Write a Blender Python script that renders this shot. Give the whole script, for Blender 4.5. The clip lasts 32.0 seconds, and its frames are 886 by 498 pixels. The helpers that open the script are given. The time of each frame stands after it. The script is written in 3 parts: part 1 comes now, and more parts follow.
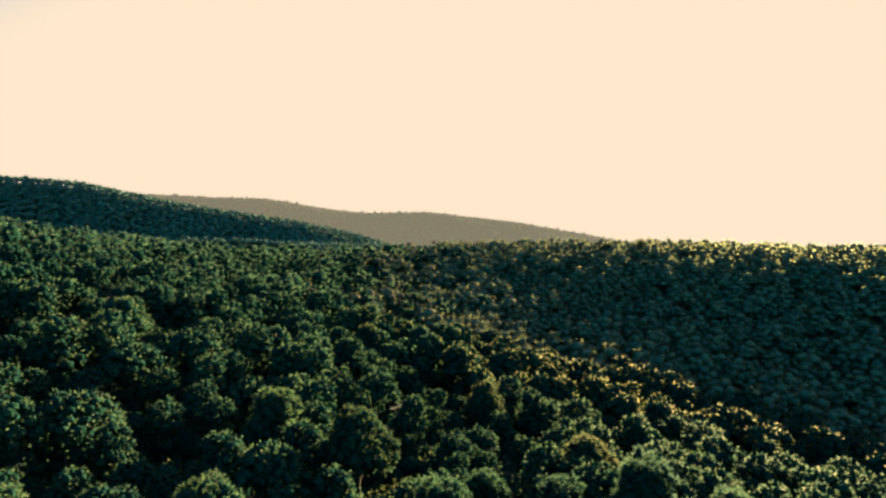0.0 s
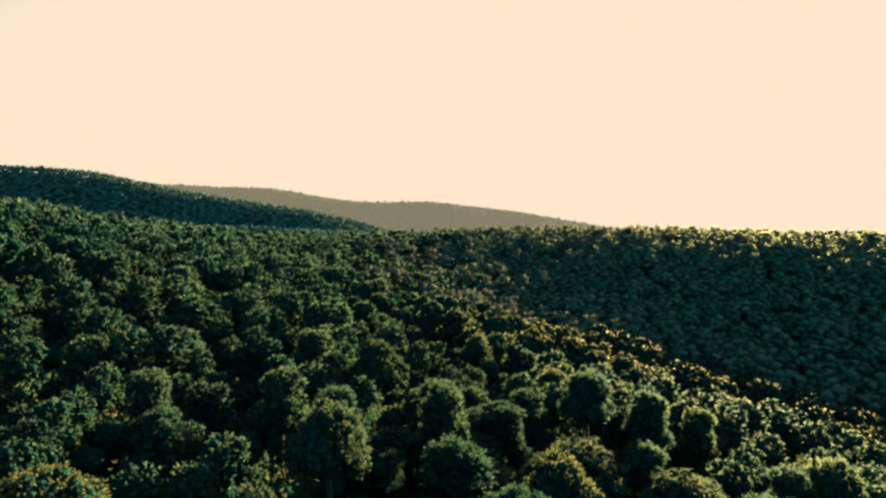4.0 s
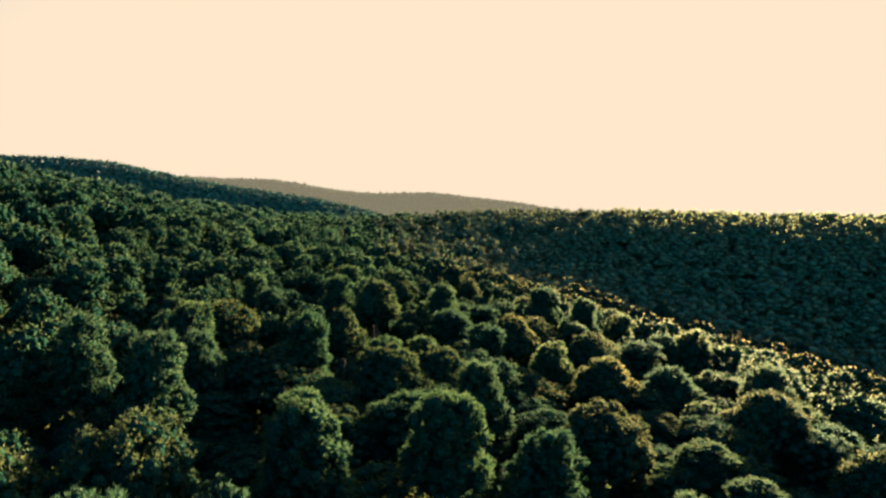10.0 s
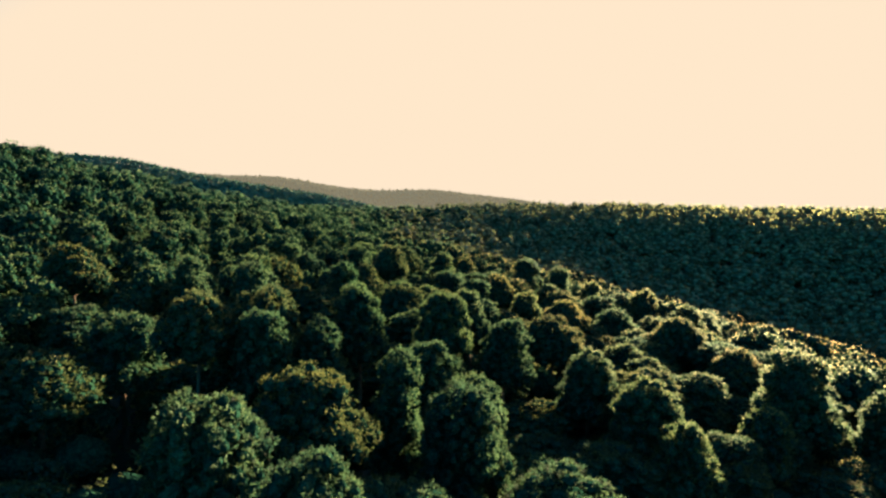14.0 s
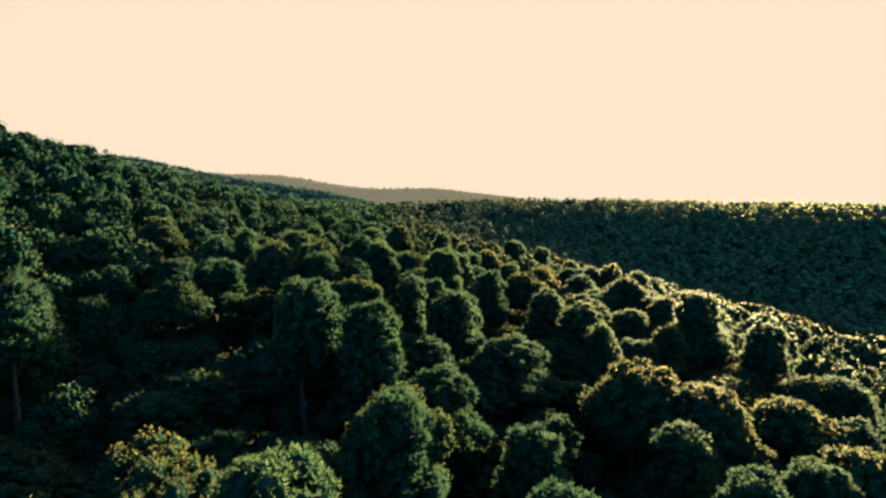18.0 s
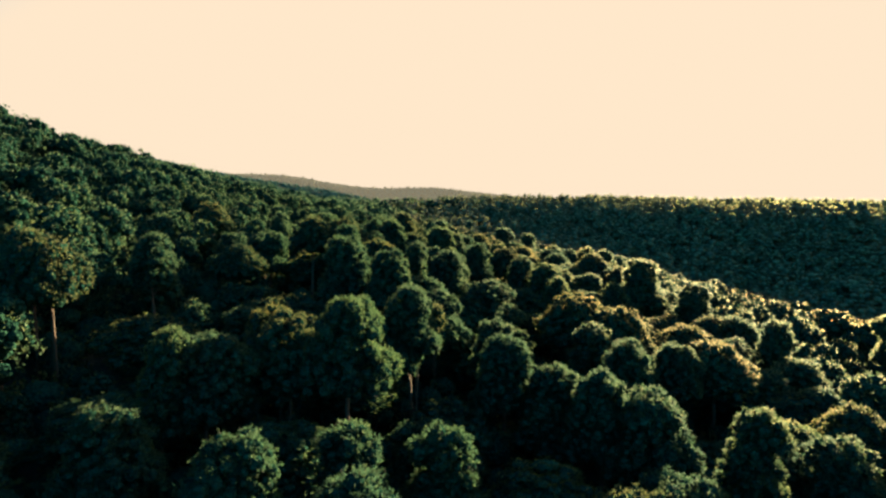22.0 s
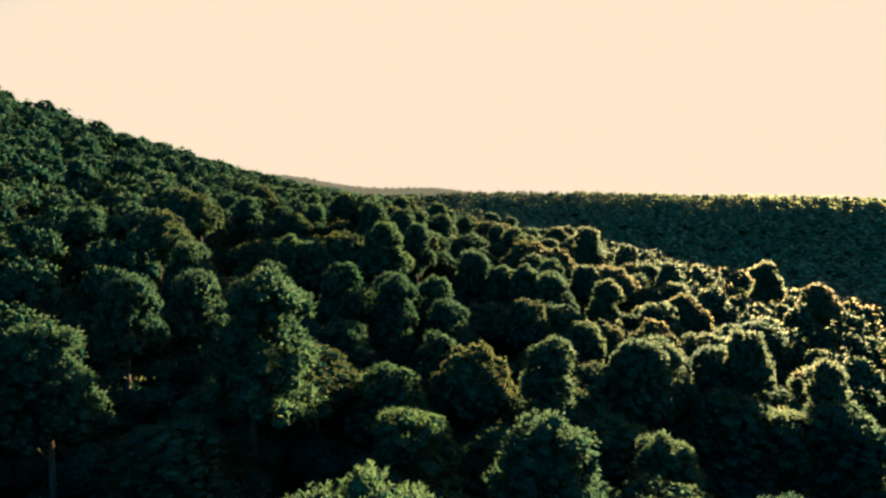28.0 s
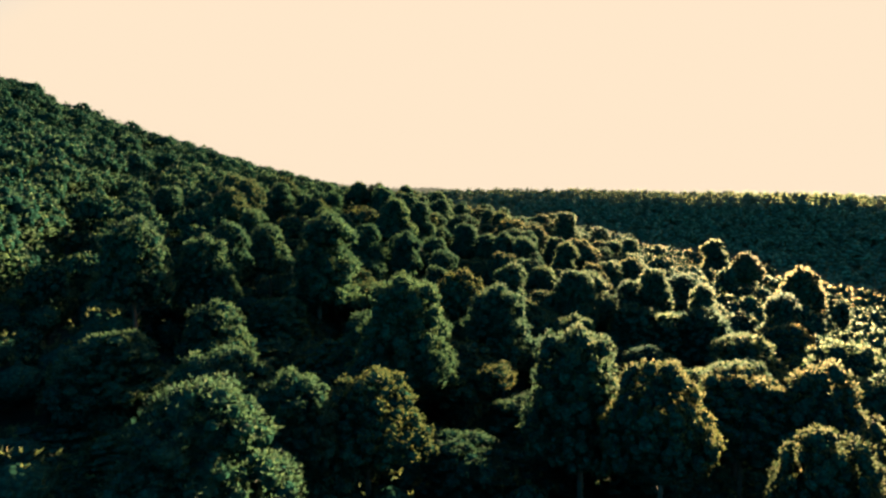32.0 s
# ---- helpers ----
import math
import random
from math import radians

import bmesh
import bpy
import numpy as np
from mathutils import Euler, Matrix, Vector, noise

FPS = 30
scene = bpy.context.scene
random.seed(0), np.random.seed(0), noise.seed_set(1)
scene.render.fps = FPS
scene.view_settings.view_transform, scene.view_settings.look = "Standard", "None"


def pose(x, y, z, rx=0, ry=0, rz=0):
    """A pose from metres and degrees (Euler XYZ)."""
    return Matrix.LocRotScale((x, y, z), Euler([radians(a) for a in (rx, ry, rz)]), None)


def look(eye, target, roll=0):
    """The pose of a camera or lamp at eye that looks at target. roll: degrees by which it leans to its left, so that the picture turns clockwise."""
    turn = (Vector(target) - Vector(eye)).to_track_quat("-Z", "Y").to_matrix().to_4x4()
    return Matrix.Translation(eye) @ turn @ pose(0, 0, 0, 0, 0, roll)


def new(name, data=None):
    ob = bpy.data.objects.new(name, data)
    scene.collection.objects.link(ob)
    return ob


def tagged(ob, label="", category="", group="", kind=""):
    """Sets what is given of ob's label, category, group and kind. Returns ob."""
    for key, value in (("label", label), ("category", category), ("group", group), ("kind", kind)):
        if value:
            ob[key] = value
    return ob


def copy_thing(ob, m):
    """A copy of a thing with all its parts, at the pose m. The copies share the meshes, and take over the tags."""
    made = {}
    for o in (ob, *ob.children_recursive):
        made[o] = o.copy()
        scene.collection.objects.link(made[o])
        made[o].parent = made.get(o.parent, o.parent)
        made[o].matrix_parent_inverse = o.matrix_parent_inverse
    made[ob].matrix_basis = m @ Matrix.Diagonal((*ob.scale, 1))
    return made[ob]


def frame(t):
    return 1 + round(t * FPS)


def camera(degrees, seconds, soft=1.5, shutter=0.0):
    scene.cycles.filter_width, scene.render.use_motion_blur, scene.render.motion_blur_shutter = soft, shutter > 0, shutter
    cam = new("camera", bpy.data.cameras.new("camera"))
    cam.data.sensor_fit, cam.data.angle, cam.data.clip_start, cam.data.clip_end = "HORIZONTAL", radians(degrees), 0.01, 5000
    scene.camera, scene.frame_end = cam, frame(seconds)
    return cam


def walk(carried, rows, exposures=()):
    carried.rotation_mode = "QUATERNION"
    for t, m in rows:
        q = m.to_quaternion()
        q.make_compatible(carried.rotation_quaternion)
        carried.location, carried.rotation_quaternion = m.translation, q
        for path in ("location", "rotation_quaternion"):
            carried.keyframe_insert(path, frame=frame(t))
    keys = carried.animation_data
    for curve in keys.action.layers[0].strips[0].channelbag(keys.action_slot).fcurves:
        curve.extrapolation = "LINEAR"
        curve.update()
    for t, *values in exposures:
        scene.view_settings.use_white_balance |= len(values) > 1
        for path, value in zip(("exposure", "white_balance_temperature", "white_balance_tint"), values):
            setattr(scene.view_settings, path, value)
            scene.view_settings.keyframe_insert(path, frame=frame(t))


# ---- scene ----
# A drone flies backwards down a wooded slope, looking over a valley towards a low sun.
cam = camera(75.0, 32.0, soft=2.5)
METRES, STRETCH, EYE, TILT, LEAN, TURN = 170.0, 1.243, 60.0, 0.0, 0.0, 0.0
ROWS = [
    (0.0, 0.0, 0.0, 0.0, 0.0, 0.0, -0.0),
    (0.5, 0.0009, -0.0136, -0.0, 0.05, -0.21, -0.02),
    (1.0, 0.0014, -0.0274, 0.0, 0.08, -0.42, -0.03),
    (1.5, 0.0016, -0.0411, -0.0013, 0.11, -0.56, -0.03),
    (2.0, 0.0024, -0.0545, -0.0035, 0.14, -0.69, -0.06),
    (2.5, 0.0029, -0.069, -0.0067, 0.19, -0.82, -0.03),
    (3.0, 0.0033, -0.0837, -0.0099, 0.23, -0.95, -0.06),
    (3.5, 0.0037, -0.0985, -0.0132, 0.27, -1.09, -0.04),
    (5.5, 0.0047, -0.161, -0.0257, 0.33, -1.63, -0.05),
    (6.0, 0.0049, -0.1758, -0.0292, 0.34, -1.72, -0.04),
    (6.5, 0.005, -0.1908, -0.0325, 0.35, -1.82, -0.0),
    (7.0, 0.0052, -0.2058, -0.0362, 0.37, -1.9, -0.02),
    (7.5, 0.0054, -0.2208, -0.0404, 0.37, -1.97, -0.01),
    (8.0, 0.0052, -0.2354, -0.0449, 0.37, -2.01, -0.02),
    (8.5, 0.0059, -0.2506, -0.0493, 0.4, -2.04, -0.01),
    (9.0, 0.0058, -0.2655, -0.0536, 0.39, -2.09, -0.02),
    (9.5, 0.0066, -0.2813, -0.0573, 0.44, -2.16, -0.08),
    (10.0, 0.0066, -0.2962, -0.0622, 0.45, -2.18, 0.01),
    (10.5, 0.0076, -0.3118, -0.0655, 0.52, -2.2, -0.01),
    (11.0, 0.0078, -0.3273, -0.0692, 0.52, -2.23, -0.07),
    (11.5, 0.0084, -0.3425, -0.0722, 0.56, -2.3, -0.04),
    (12.0, 0.0091, -0.358, -0.0762, 0.61, -2.28, -0.07),
    (12.5, 0.0092, -0.374, -0.0788, 0.61, -2.36, -0.04),
    (13.0, 0.0095, -0.3889, -0.082, 0.63, -2.38, -0.07),
    (13.5, 0.0101, -0.4038, -0.0856, 0.64, -2.36, -0.07),
    (14.0, 0.0103, -0.4191, -0.0885, 0.66, -2.43, -0.08),
    (14.5, 0.0109, -0.4343, -0.0915, 0.68, -2.47, -0.05),
    (16.5, 0.0131, -0.4955, -0.1034, 0.72, -2.47, -0.06),
    (17.0, 0.0134, -0.5106, -0.1062, 0.73, -2.49, -0.07),
    (17.5, 0.0136, -0.5257, -0.1093, 0.73, -2.5, -0.05),
    (18.0, 0.0141, -0.5408, -0.1123, 0.75, -2.53, -0.03),
    (18.5, 0.0141, -0.5554, -0.1153, 0.73, -2.53, -0.01),
    (19.0, 0.0149, -0.5704, -0.1182, 0.77, -2.57, 0.01),
    (19.5, 0.0154, -0.5852, -0.1211, 0.79, -2.57, -0.01),
    (20.0, 0.0163, -0.6003, -0.124, 0.81, -2.6, -0.01),
    (20.5, 0.0171, -0.6156, -0.1269, 0.79, -2.6, 0.02),
    (21.0, 0.0181, -0.6307, -0.1294, 0.8, -2.59, 0.01),
    (21.5, 0.0188, -0.6463, -0.1318, 0.81, -2.6, -0.0),
    (22.0, 0.0194, -0.6614, -0.135, 0.83, -2.55, 0.01),
    (22.5, 0.02, -0.677, -0.1377, 0.83, -2.56, 0.02),
    (23.0, 0.0208, -0.6926, -0.1404, 0.86, -2.59, 0.02),
    (23.5, 0.0211, -0.7081, -0.1431, 0.86, -2.61, 0.06),
    (24.0, 0.0219, -0.7239, -0.1461, 0.87, -2.61, 0.03),
    (24.5, 0.022, -0.7392, -0.1497, 0.85, -2.6, 0.03),
    (25.0, 0.0227, -0.755, -0.1532, 0.88, -2.59, 0.03),
    (25.5, 0.0233, -0.7707, -0.1569, 0.87, -2.58, 0.04),
    (27.5, 0.0268, -0.8354, -0.1729, 0.82, -2.39, -0.11),
    (28.0, 0.0278, -0.8513, -0.1768, 0.82, -2.37, -0.12),
    (28.5, 0.0288, -0.8671, -0.1807, 0.83, -2.34, -0.13),
    (29.0, 0.0298, -0.883, -0.1845, 0.83, -2.29, -0.14),
    (29.5, 0.0306, -0.8988, -0.1885, 0.84, -2.29, -0.14),
    (30.0, 0.0313, -0.9144, -0.1925, 0.85, -2.31, -0.14),
    (30.5, 0.032, -0.9299, -0.1964, 0.86, -2.31, -0.14),
    (31.0, 0.0324, -0.9453, -0.2003, 0.88, -2.29, -0.12),
    (31.5, 0.0329, -0.9607, -0.2038, 0.9, -2.27, -0.11),
    (32.0, 0.0334, -0.9762, -0.2072, 0.91, -2.27, -0.09),
]
STOPS = 2.7
walk(cam, [(t, pose(0, 0, EYE, TILT, LEAN, TURN) @ pose(METRES * x, METRES * STRETCH * y, METRES * z, 90 + pitch / STRETCH, roll, yaw / STRETCH))
           for t, x, y, z, yaw, pitch, roll in ROWS], exposures=[(0.0, STOPS)])

# ---- sky and sun ----
SUN_ELEVATION, SUN_AZIMUTH = radians(11.0), radians(32.5)      # azimuth clockwise from +y
PEACH = (1.0, 0.807, 0.597)                                    # the sky's warm haze round the low sun
GLOW_WAY = (math.sin(SUN_AZIMUTH) * 0.906, math.cos(SUN_AZIMUTH) * 0.906, -1.0)   # the haze lies low under the sun
GLOW_EDGE = (-0.24, 0.04)                                       # cosine at which the haze gives way to blue sky
BACK_SKY = (0.0024, 0.030, 0.038)
SUN_WAY = Vector((math.sin(SUN_AZIMUTH) * math.cos(SUN_ELEVATION), math.cos(SUN_AZIMUTH) * math.cos(SUN_ELEVATION), math.sin(SUN_ELEVATION)))


def link(tree, a, b):
    tree.links.new(a, b)


world = bpy.data.worlds.new("evening_sky")
scene.world = world
world.use_nodes = True
wt = world.node_tree
sky = wt.nodes.new("ShaderNodeTexSky")
sky.sky_type, sky.sun_disc = "NISHITA", False
sky.sun_elevation, sky.sun_rotation = SUN_ELEVATION, SUN_AZIMUTH
sky.altitude, sky.air_density, sky.dust_density, sky.ozone_density = 1500.0, 1.0, 2.5, 1.0
away = wt.nodes.new("ShaderNodeVectorMath")
away.operation = "MULTIPLY"
away.inputs[1].default_value = BACK_SKY
link(wt, sky.outputs["Color"], away.inputs[0])
ways = wt.nodes.new("ShaderNodeTexCoord")
near_sun = wt.nodes.new("ShaderNodeVectorMath")
near_sun.operation = "DOT_PRODUCT"
near_sun.inputs[1].default_value = GLOW_WAY
link(wt, ways.outputs["Generated"], near_sun.inputs[0])
glow = wt.nodes.new("ShaderNodeMapRange")
glow.interpolation_type = "SMOOTHSTEP"
for socket, value in zip(("From Min", "From Max"), GLOW_EDGE):
    glow.inputs[socket].default_value = value
link(wt, near_sun.outputs["Value"], glow.inputs["Value"])
whole = wt.nodes.new("ShaderNodeMix")
whole.data_type = "RGBA"
link(wt, glow.outputs["Result"], whole.inputs["Factor"])
link(wt, away.outputs[0], whole.inputs["A"])
whole.inputs["B"].default_value = (*[c / 2 ** STOPS for c in PEACH], 1.0)
link(wt, whole.outputs["Result"], wt.nodes["Background"].inputs["Color"])
wt.nodes["Background"].inputs["Strength"].default_value = 1.0

sun_data = bpy.data.lights.new("sun", "SUN")
sun_data.energy, sun_data.angle, sun_data.color = 4.5, radians(0.6), (1.0, 0.75, 0.42)
sun = new("sun", sun_data)
sun.matrix_world = look(SUN_WAY * 900, (0, 0, 0))


# ---- materials ----
def ramp(tree, fac, stops):
    node = tree.nodes.new("ShaderNodeValToRGB")
    while len(node.color_ramp.elements) < len(stops):
        node.color_ramp.elements.new(0.5)
    for e, (p, c) in zip(node.color_ramp.elements, stops):
        e.position, e.color = p, (*c, 1.0)
    link(tree, fac, node.inputs["Fac"])
    return node.outputs["Color"]


def noise_tex(tree, scale, detail=3.0, rough=0.6):
    geo = tree.nodes.new("ShaderNodeNewGeometry")
    n = tree.nodes.new("ShaderNodeTexNoise")
    n.inputs["Scale"].default_value, n.inputs["Detail"].default_value, n.inputs["Roughness"].default_value = scale, detail, rough
    link(tree, geo.outputs["Position"], n.inputs["Vector"])
    return n.outputs["Fac"]


def mixed(tree, fac, a, b, blend="MIX"):
    node = tree.nodes.new("ShaderNodeMix")
    node.data_type, node.blend_type = "RGBA", blend
    for value, socket in ((fac, node.inputs["Factor"]), (a, node.inputs["A"]), (b, node.inputs["B"])):
        if isinstance(value, (int, float)):
            socket.default_value = value
        elif isinstance(value, tuple):
            socket.default_value = (*value, 1.0)
        else:
            link(tree, value, socket)
    return node.outputs["Result"]


def material(name):
    m = bpy.data.materials.new(name)
    m.use_nodes = True
    t = m.node_tree
    return m, t, t.nodes["Principled BSDF"], t.nodes["Material Output"]


def leaf_material(name, dark, mid, light, through_light, scattered):
    """Needles or leaves: colour varied from blade to blade, from tree to tree and over the stand. Part of the light passes
    through, some of it scattered all round and some of it onwards, so that the blades shine against the sun."""
    m, t, shader, out = material(name)
    geo = t.nodes.new("ShaderNodeNewGeometry")
    info = t.nodes.new("ShaderNodeObjectInfo")
    blade = ramp(t, geo.outputs["Random Per Island"], ((0.0, dark), (0.55, mid), (1.0, light)))
    stand = ramp(t, noise_tex(t, 0.16, 2.0), ((0.32, (0.70, 0.78, 0.80)), (0.68, (1.25, 1.18, 1.0))))
    tree = ramp(t, info.outputs["Random"], ((0.0, (0.75, 0.85, 0.85)), (0.5, (1.0, 1.0, 1.0)), (1.0, (1.28, 1.18, 0.95))))
    colour = mixed(t, 1.0, mixed(t, 1.0, blade, stand, "MULTIPLY"), tree, "MULTIPLY")
    link(t, colour, shader.inputs["Base Color"])
    shader.inputs["Roughness"].default_value = 0.6
    shader.inputs["Specular IOR Level"].default_value = 0.3
    warm = mixed(t, 1.0, colour, through_light, "MULTIPLY")
    around = t.nodes.new("ShaderNodeBsdfTranslucent")
    link(t, mixed(t, 1.0, colour, scattered, "MULTIPLY"), around.inputs["Color"])
    onward = t.nodes.new("ShaderNodeBsdfRefraction")
    onward.inputs["Roughness"].default_value, onward.inputs["IOR"].default_value = 1.0, 1.4
    link(t, warm, onward.inputs["Color"])
    shine = t.nodes.new("ShaderNodeMixShader")
    shine.inputs["Fac"].default_value = 0.5
    link(t, around.outputs[0], shine.inputs[1])
    link(t, onward.outputs[0], shine.inputs[2])
    both = t.nodes.new("ShaderNodeMixShader")
    both.inputs["Fac"].default_value = 0.85
    link(t, shader.outputs[0], both.inputs[1])
    link(t, shine.outputs[0], both.inputs[2])
    link(t, both.outputs[0], out.inputs["Surface"])
    return m


def rough_material(name, stops, scale, bump, roughness=0.9):
    m, t, shader, out = material(name)
    coarse, fine = noise_tex(t, scale, 4.0), noise_tex(t, scale * 9, 5.0)
    base = ramp(t, coarse, stops)
    grain = ramp(t, fine, ((0.3, (0.6, 0.6, 0.6)), (0.7, (1.25, 1.22, 1.15))))
    link(t, mixed(t, 1.0, base, grain, "MULTIPLY"), shader.inputs["Base Color"])
    relief = t.nodes.new("ShaderNodeBump")
    relief.inputs["Strength"].default_value, relief.inputs["Distance"].default_value = 0.8, bump
    link(t, fine, relief.inputs["Height"])
    link(t, relief.outputs[0], shader.inputs["Normal"])
    shader.inputs["Roughness"].default_value = roughness
    return m


def needle_mass(name, light, dark, gap, scale=2.6, relief_depth=0.30):
    """The close-set foliage behind the outer tufts: small round bunches, the shade between them painted dark."""
    m, t, shader, out = material(name)
    geo = t.nodes.new("ShaderNodeNewGeometry")
    cells = t.nodes.new("ShaderNodeTexVoronoi")
    cells.inputs["Scale"].default_value = scale
    link(t, geo.outputs["Position"], cells.inputs["Vector"])
    # colour darkens towards the cell borders as shade between the bunches
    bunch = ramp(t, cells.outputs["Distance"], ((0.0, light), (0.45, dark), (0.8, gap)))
    grain = ramp(t, noise_tex(t, 3.5 * scale, 3.0), ((0.3, (0.55, 0.6, 0.6)), (0.7, (1.35, 1.3, 1.2))))
    stand = ramp(t, noise_tex(t, 0.16, 2.0), ((0.32, (0.70, 0.78, 0.80)), (0.68, (1.25, 1.18, 1.0))))
    crown = ramp(t, geo.outputs["Random Per Island"], ((0.0, (0.78, 0.86, 0.86)), (1.0, (1.25, 1.16, 1.05))))
    tone = mixed(t, 1.0, mixed(t, 1.0, bunch, grain, "MULTIPLY"), stand, "MULTIPLY")
    link(t, mixed(t, 1.0, tone, crown, "MULTIPLY"), shader.inputs["Base Color"])
    relief = t.nodes.new("ShaderNodeBump")
    relief.invert = True
    relief.inputs["Strength"].default_value, relief.inputs["Distance"].default_value = 1.0, relief_depth
    link(t, cells.outputs["Distance"], relief.inputs["Height"])
    link(t, relief.outputs[0], shader.inputs["Normal"])
    shader.inputs["Roughness"].default_value = 0.8
    shader.inputs["Specular IOR Level"].default_value = 0.0
    return m


PINE = leaf_material("pine_needles", (0.016, 0.060, 0.052), (0.023, 0.080, 0.064), (0.038, 0.104, 0.068), (6.4, 2.0, 2.4), (3.8, 2.3, 1.7))
OAK = leaf_material("oak_leaves", (0.022, 0.054, 0.038), (0.036, 0.078, 0.048), (0.054, 0.094, 0.052), (4.9, 2.1, 2.9), (3.5, 2.3, 1.7))
# haze over the far woods, put into their leaves as a paler colour
HAZED_LEAF = leaf_material("hazed_leaves", (0.045, 0.075, 0.055), (0.065, 0.095, 0.068), (0.090, 0.115, 0.078), (0.9, 0.7, 0.6), (1.2, 1.1, 1.0))
INNER_MASS = needle_mass("inner_needles", (0.022, 0.070, 0.060), (0.017, 0.056, 0.048), (0.009, 0.028, 0.026))
# the same haze painted into the ridge's foliage, paler than the near woods
HAZED_RIDGE_MASS = needle_mass("hazed_ridge_foliage", (0.150, 0.152, 0.118), (0.142, 0.144, 0.112), (0.122, 0.126, 0.100), 1.4, 0.12)
# pale teal base colour paints in the haze before the hill
HAZED_HILL_MASS = needle_mass("hazed_hill_foliage", (0.100, 0.178, 0.172), (0.094, 0.168, 0.162), (0.082, 0.150, 0.146), 0.7, 0.15)
HAZED_FAR_MASS = needle_mass("hazed_mountain_foliage", (0.120, 0.125, 0.100), (0.110, 0.115, 0.092), (0.085, 0.095, 0.080), 0.5, 0.2)
# two kilometres of haze, put into the mountain's foliage as emission and pale colour
HAZED_FAR_MASS.node_tree.nodes["Principled BSDF"].inputs["Emission Color"].default_value = (0.225, 0.182, 0.115, 1.0)
HAZED_FAR_MASS.node_tree.nodes["Principled BSDF"].inputs["Emission Strength"].default_value = 1 / 2 ** STOPS
BARK = rough_material("pine_bark", ((0.3, (0.045, 0.031, 0.023)), (0.7, (0.11, 0.075, 0.053))), 2.0, 0.03)
FLOOR = rough_material("forest_floor", ((0.3, (0.010, 0.017, 0.013)), (0.55, (0.016, 0.024, 0.017)), (0.75, (0.014, 0.034, 0.025))), 0.12, 0.25)


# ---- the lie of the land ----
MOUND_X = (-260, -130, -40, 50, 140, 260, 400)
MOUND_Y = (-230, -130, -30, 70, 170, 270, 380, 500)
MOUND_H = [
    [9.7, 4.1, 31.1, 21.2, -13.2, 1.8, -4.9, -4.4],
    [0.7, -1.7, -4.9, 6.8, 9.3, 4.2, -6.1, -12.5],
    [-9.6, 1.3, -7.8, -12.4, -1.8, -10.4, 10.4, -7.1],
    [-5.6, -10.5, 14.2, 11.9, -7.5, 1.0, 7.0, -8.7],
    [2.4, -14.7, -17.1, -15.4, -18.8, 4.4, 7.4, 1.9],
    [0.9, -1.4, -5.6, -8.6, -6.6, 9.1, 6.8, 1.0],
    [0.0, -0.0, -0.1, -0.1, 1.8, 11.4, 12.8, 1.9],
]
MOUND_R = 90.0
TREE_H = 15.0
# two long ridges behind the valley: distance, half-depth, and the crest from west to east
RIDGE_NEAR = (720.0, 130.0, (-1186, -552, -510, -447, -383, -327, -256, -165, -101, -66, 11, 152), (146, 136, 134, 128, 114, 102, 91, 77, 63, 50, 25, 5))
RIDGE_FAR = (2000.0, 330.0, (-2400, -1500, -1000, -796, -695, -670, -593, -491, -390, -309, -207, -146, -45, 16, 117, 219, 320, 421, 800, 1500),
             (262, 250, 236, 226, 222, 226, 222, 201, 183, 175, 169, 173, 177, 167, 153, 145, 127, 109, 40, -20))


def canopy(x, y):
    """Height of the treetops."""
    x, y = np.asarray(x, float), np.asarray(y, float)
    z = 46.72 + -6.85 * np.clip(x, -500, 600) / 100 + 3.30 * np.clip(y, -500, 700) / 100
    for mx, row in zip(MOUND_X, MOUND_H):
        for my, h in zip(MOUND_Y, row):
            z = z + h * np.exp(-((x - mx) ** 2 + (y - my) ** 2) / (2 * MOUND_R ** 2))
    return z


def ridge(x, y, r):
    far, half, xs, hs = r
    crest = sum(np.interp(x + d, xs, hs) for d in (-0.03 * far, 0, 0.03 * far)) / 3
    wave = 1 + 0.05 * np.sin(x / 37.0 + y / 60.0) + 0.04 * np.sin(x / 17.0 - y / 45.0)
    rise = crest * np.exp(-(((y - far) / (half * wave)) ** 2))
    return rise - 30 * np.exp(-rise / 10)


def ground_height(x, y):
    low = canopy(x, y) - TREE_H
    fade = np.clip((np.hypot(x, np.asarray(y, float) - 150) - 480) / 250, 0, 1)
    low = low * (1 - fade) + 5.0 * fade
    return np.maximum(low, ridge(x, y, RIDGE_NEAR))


def mesh_of(name, verts, faces, materials, indices=None, smooth=False):
    me = bpy.data.meshes.new(name)
    me.from_pydata(np.asarray(verts).tolist(), [], np.asarray(faces).tolist())
    for m in materials:
        me.materials.append(m)
    if indices is not None:
        me.polygons.foreach_set("material_index", np.asarray(indices, np.int32))
    if smooth:
        me.polygons.foreach_set("use_smooth", np.ones(len(me.polygons), bool))
    me.update()
    return me


def part(name, me, parent, label=""):
    ob = new(name, me)
    ob.parent = parent
    return tagged(ob, label)


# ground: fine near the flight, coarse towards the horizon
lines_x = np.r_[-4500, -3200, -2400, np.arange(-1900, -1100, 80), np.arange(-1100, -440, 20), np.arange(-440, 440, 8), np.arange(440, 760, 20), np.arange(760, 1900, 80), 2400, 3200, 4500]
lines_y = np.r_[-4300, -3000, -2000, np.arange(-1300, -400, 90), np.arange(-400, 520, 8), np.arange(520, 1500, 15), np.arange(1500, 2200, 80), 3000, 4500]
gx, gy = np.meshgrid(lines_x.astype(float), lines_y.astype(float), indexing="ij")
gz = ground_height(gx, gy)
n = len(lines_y)
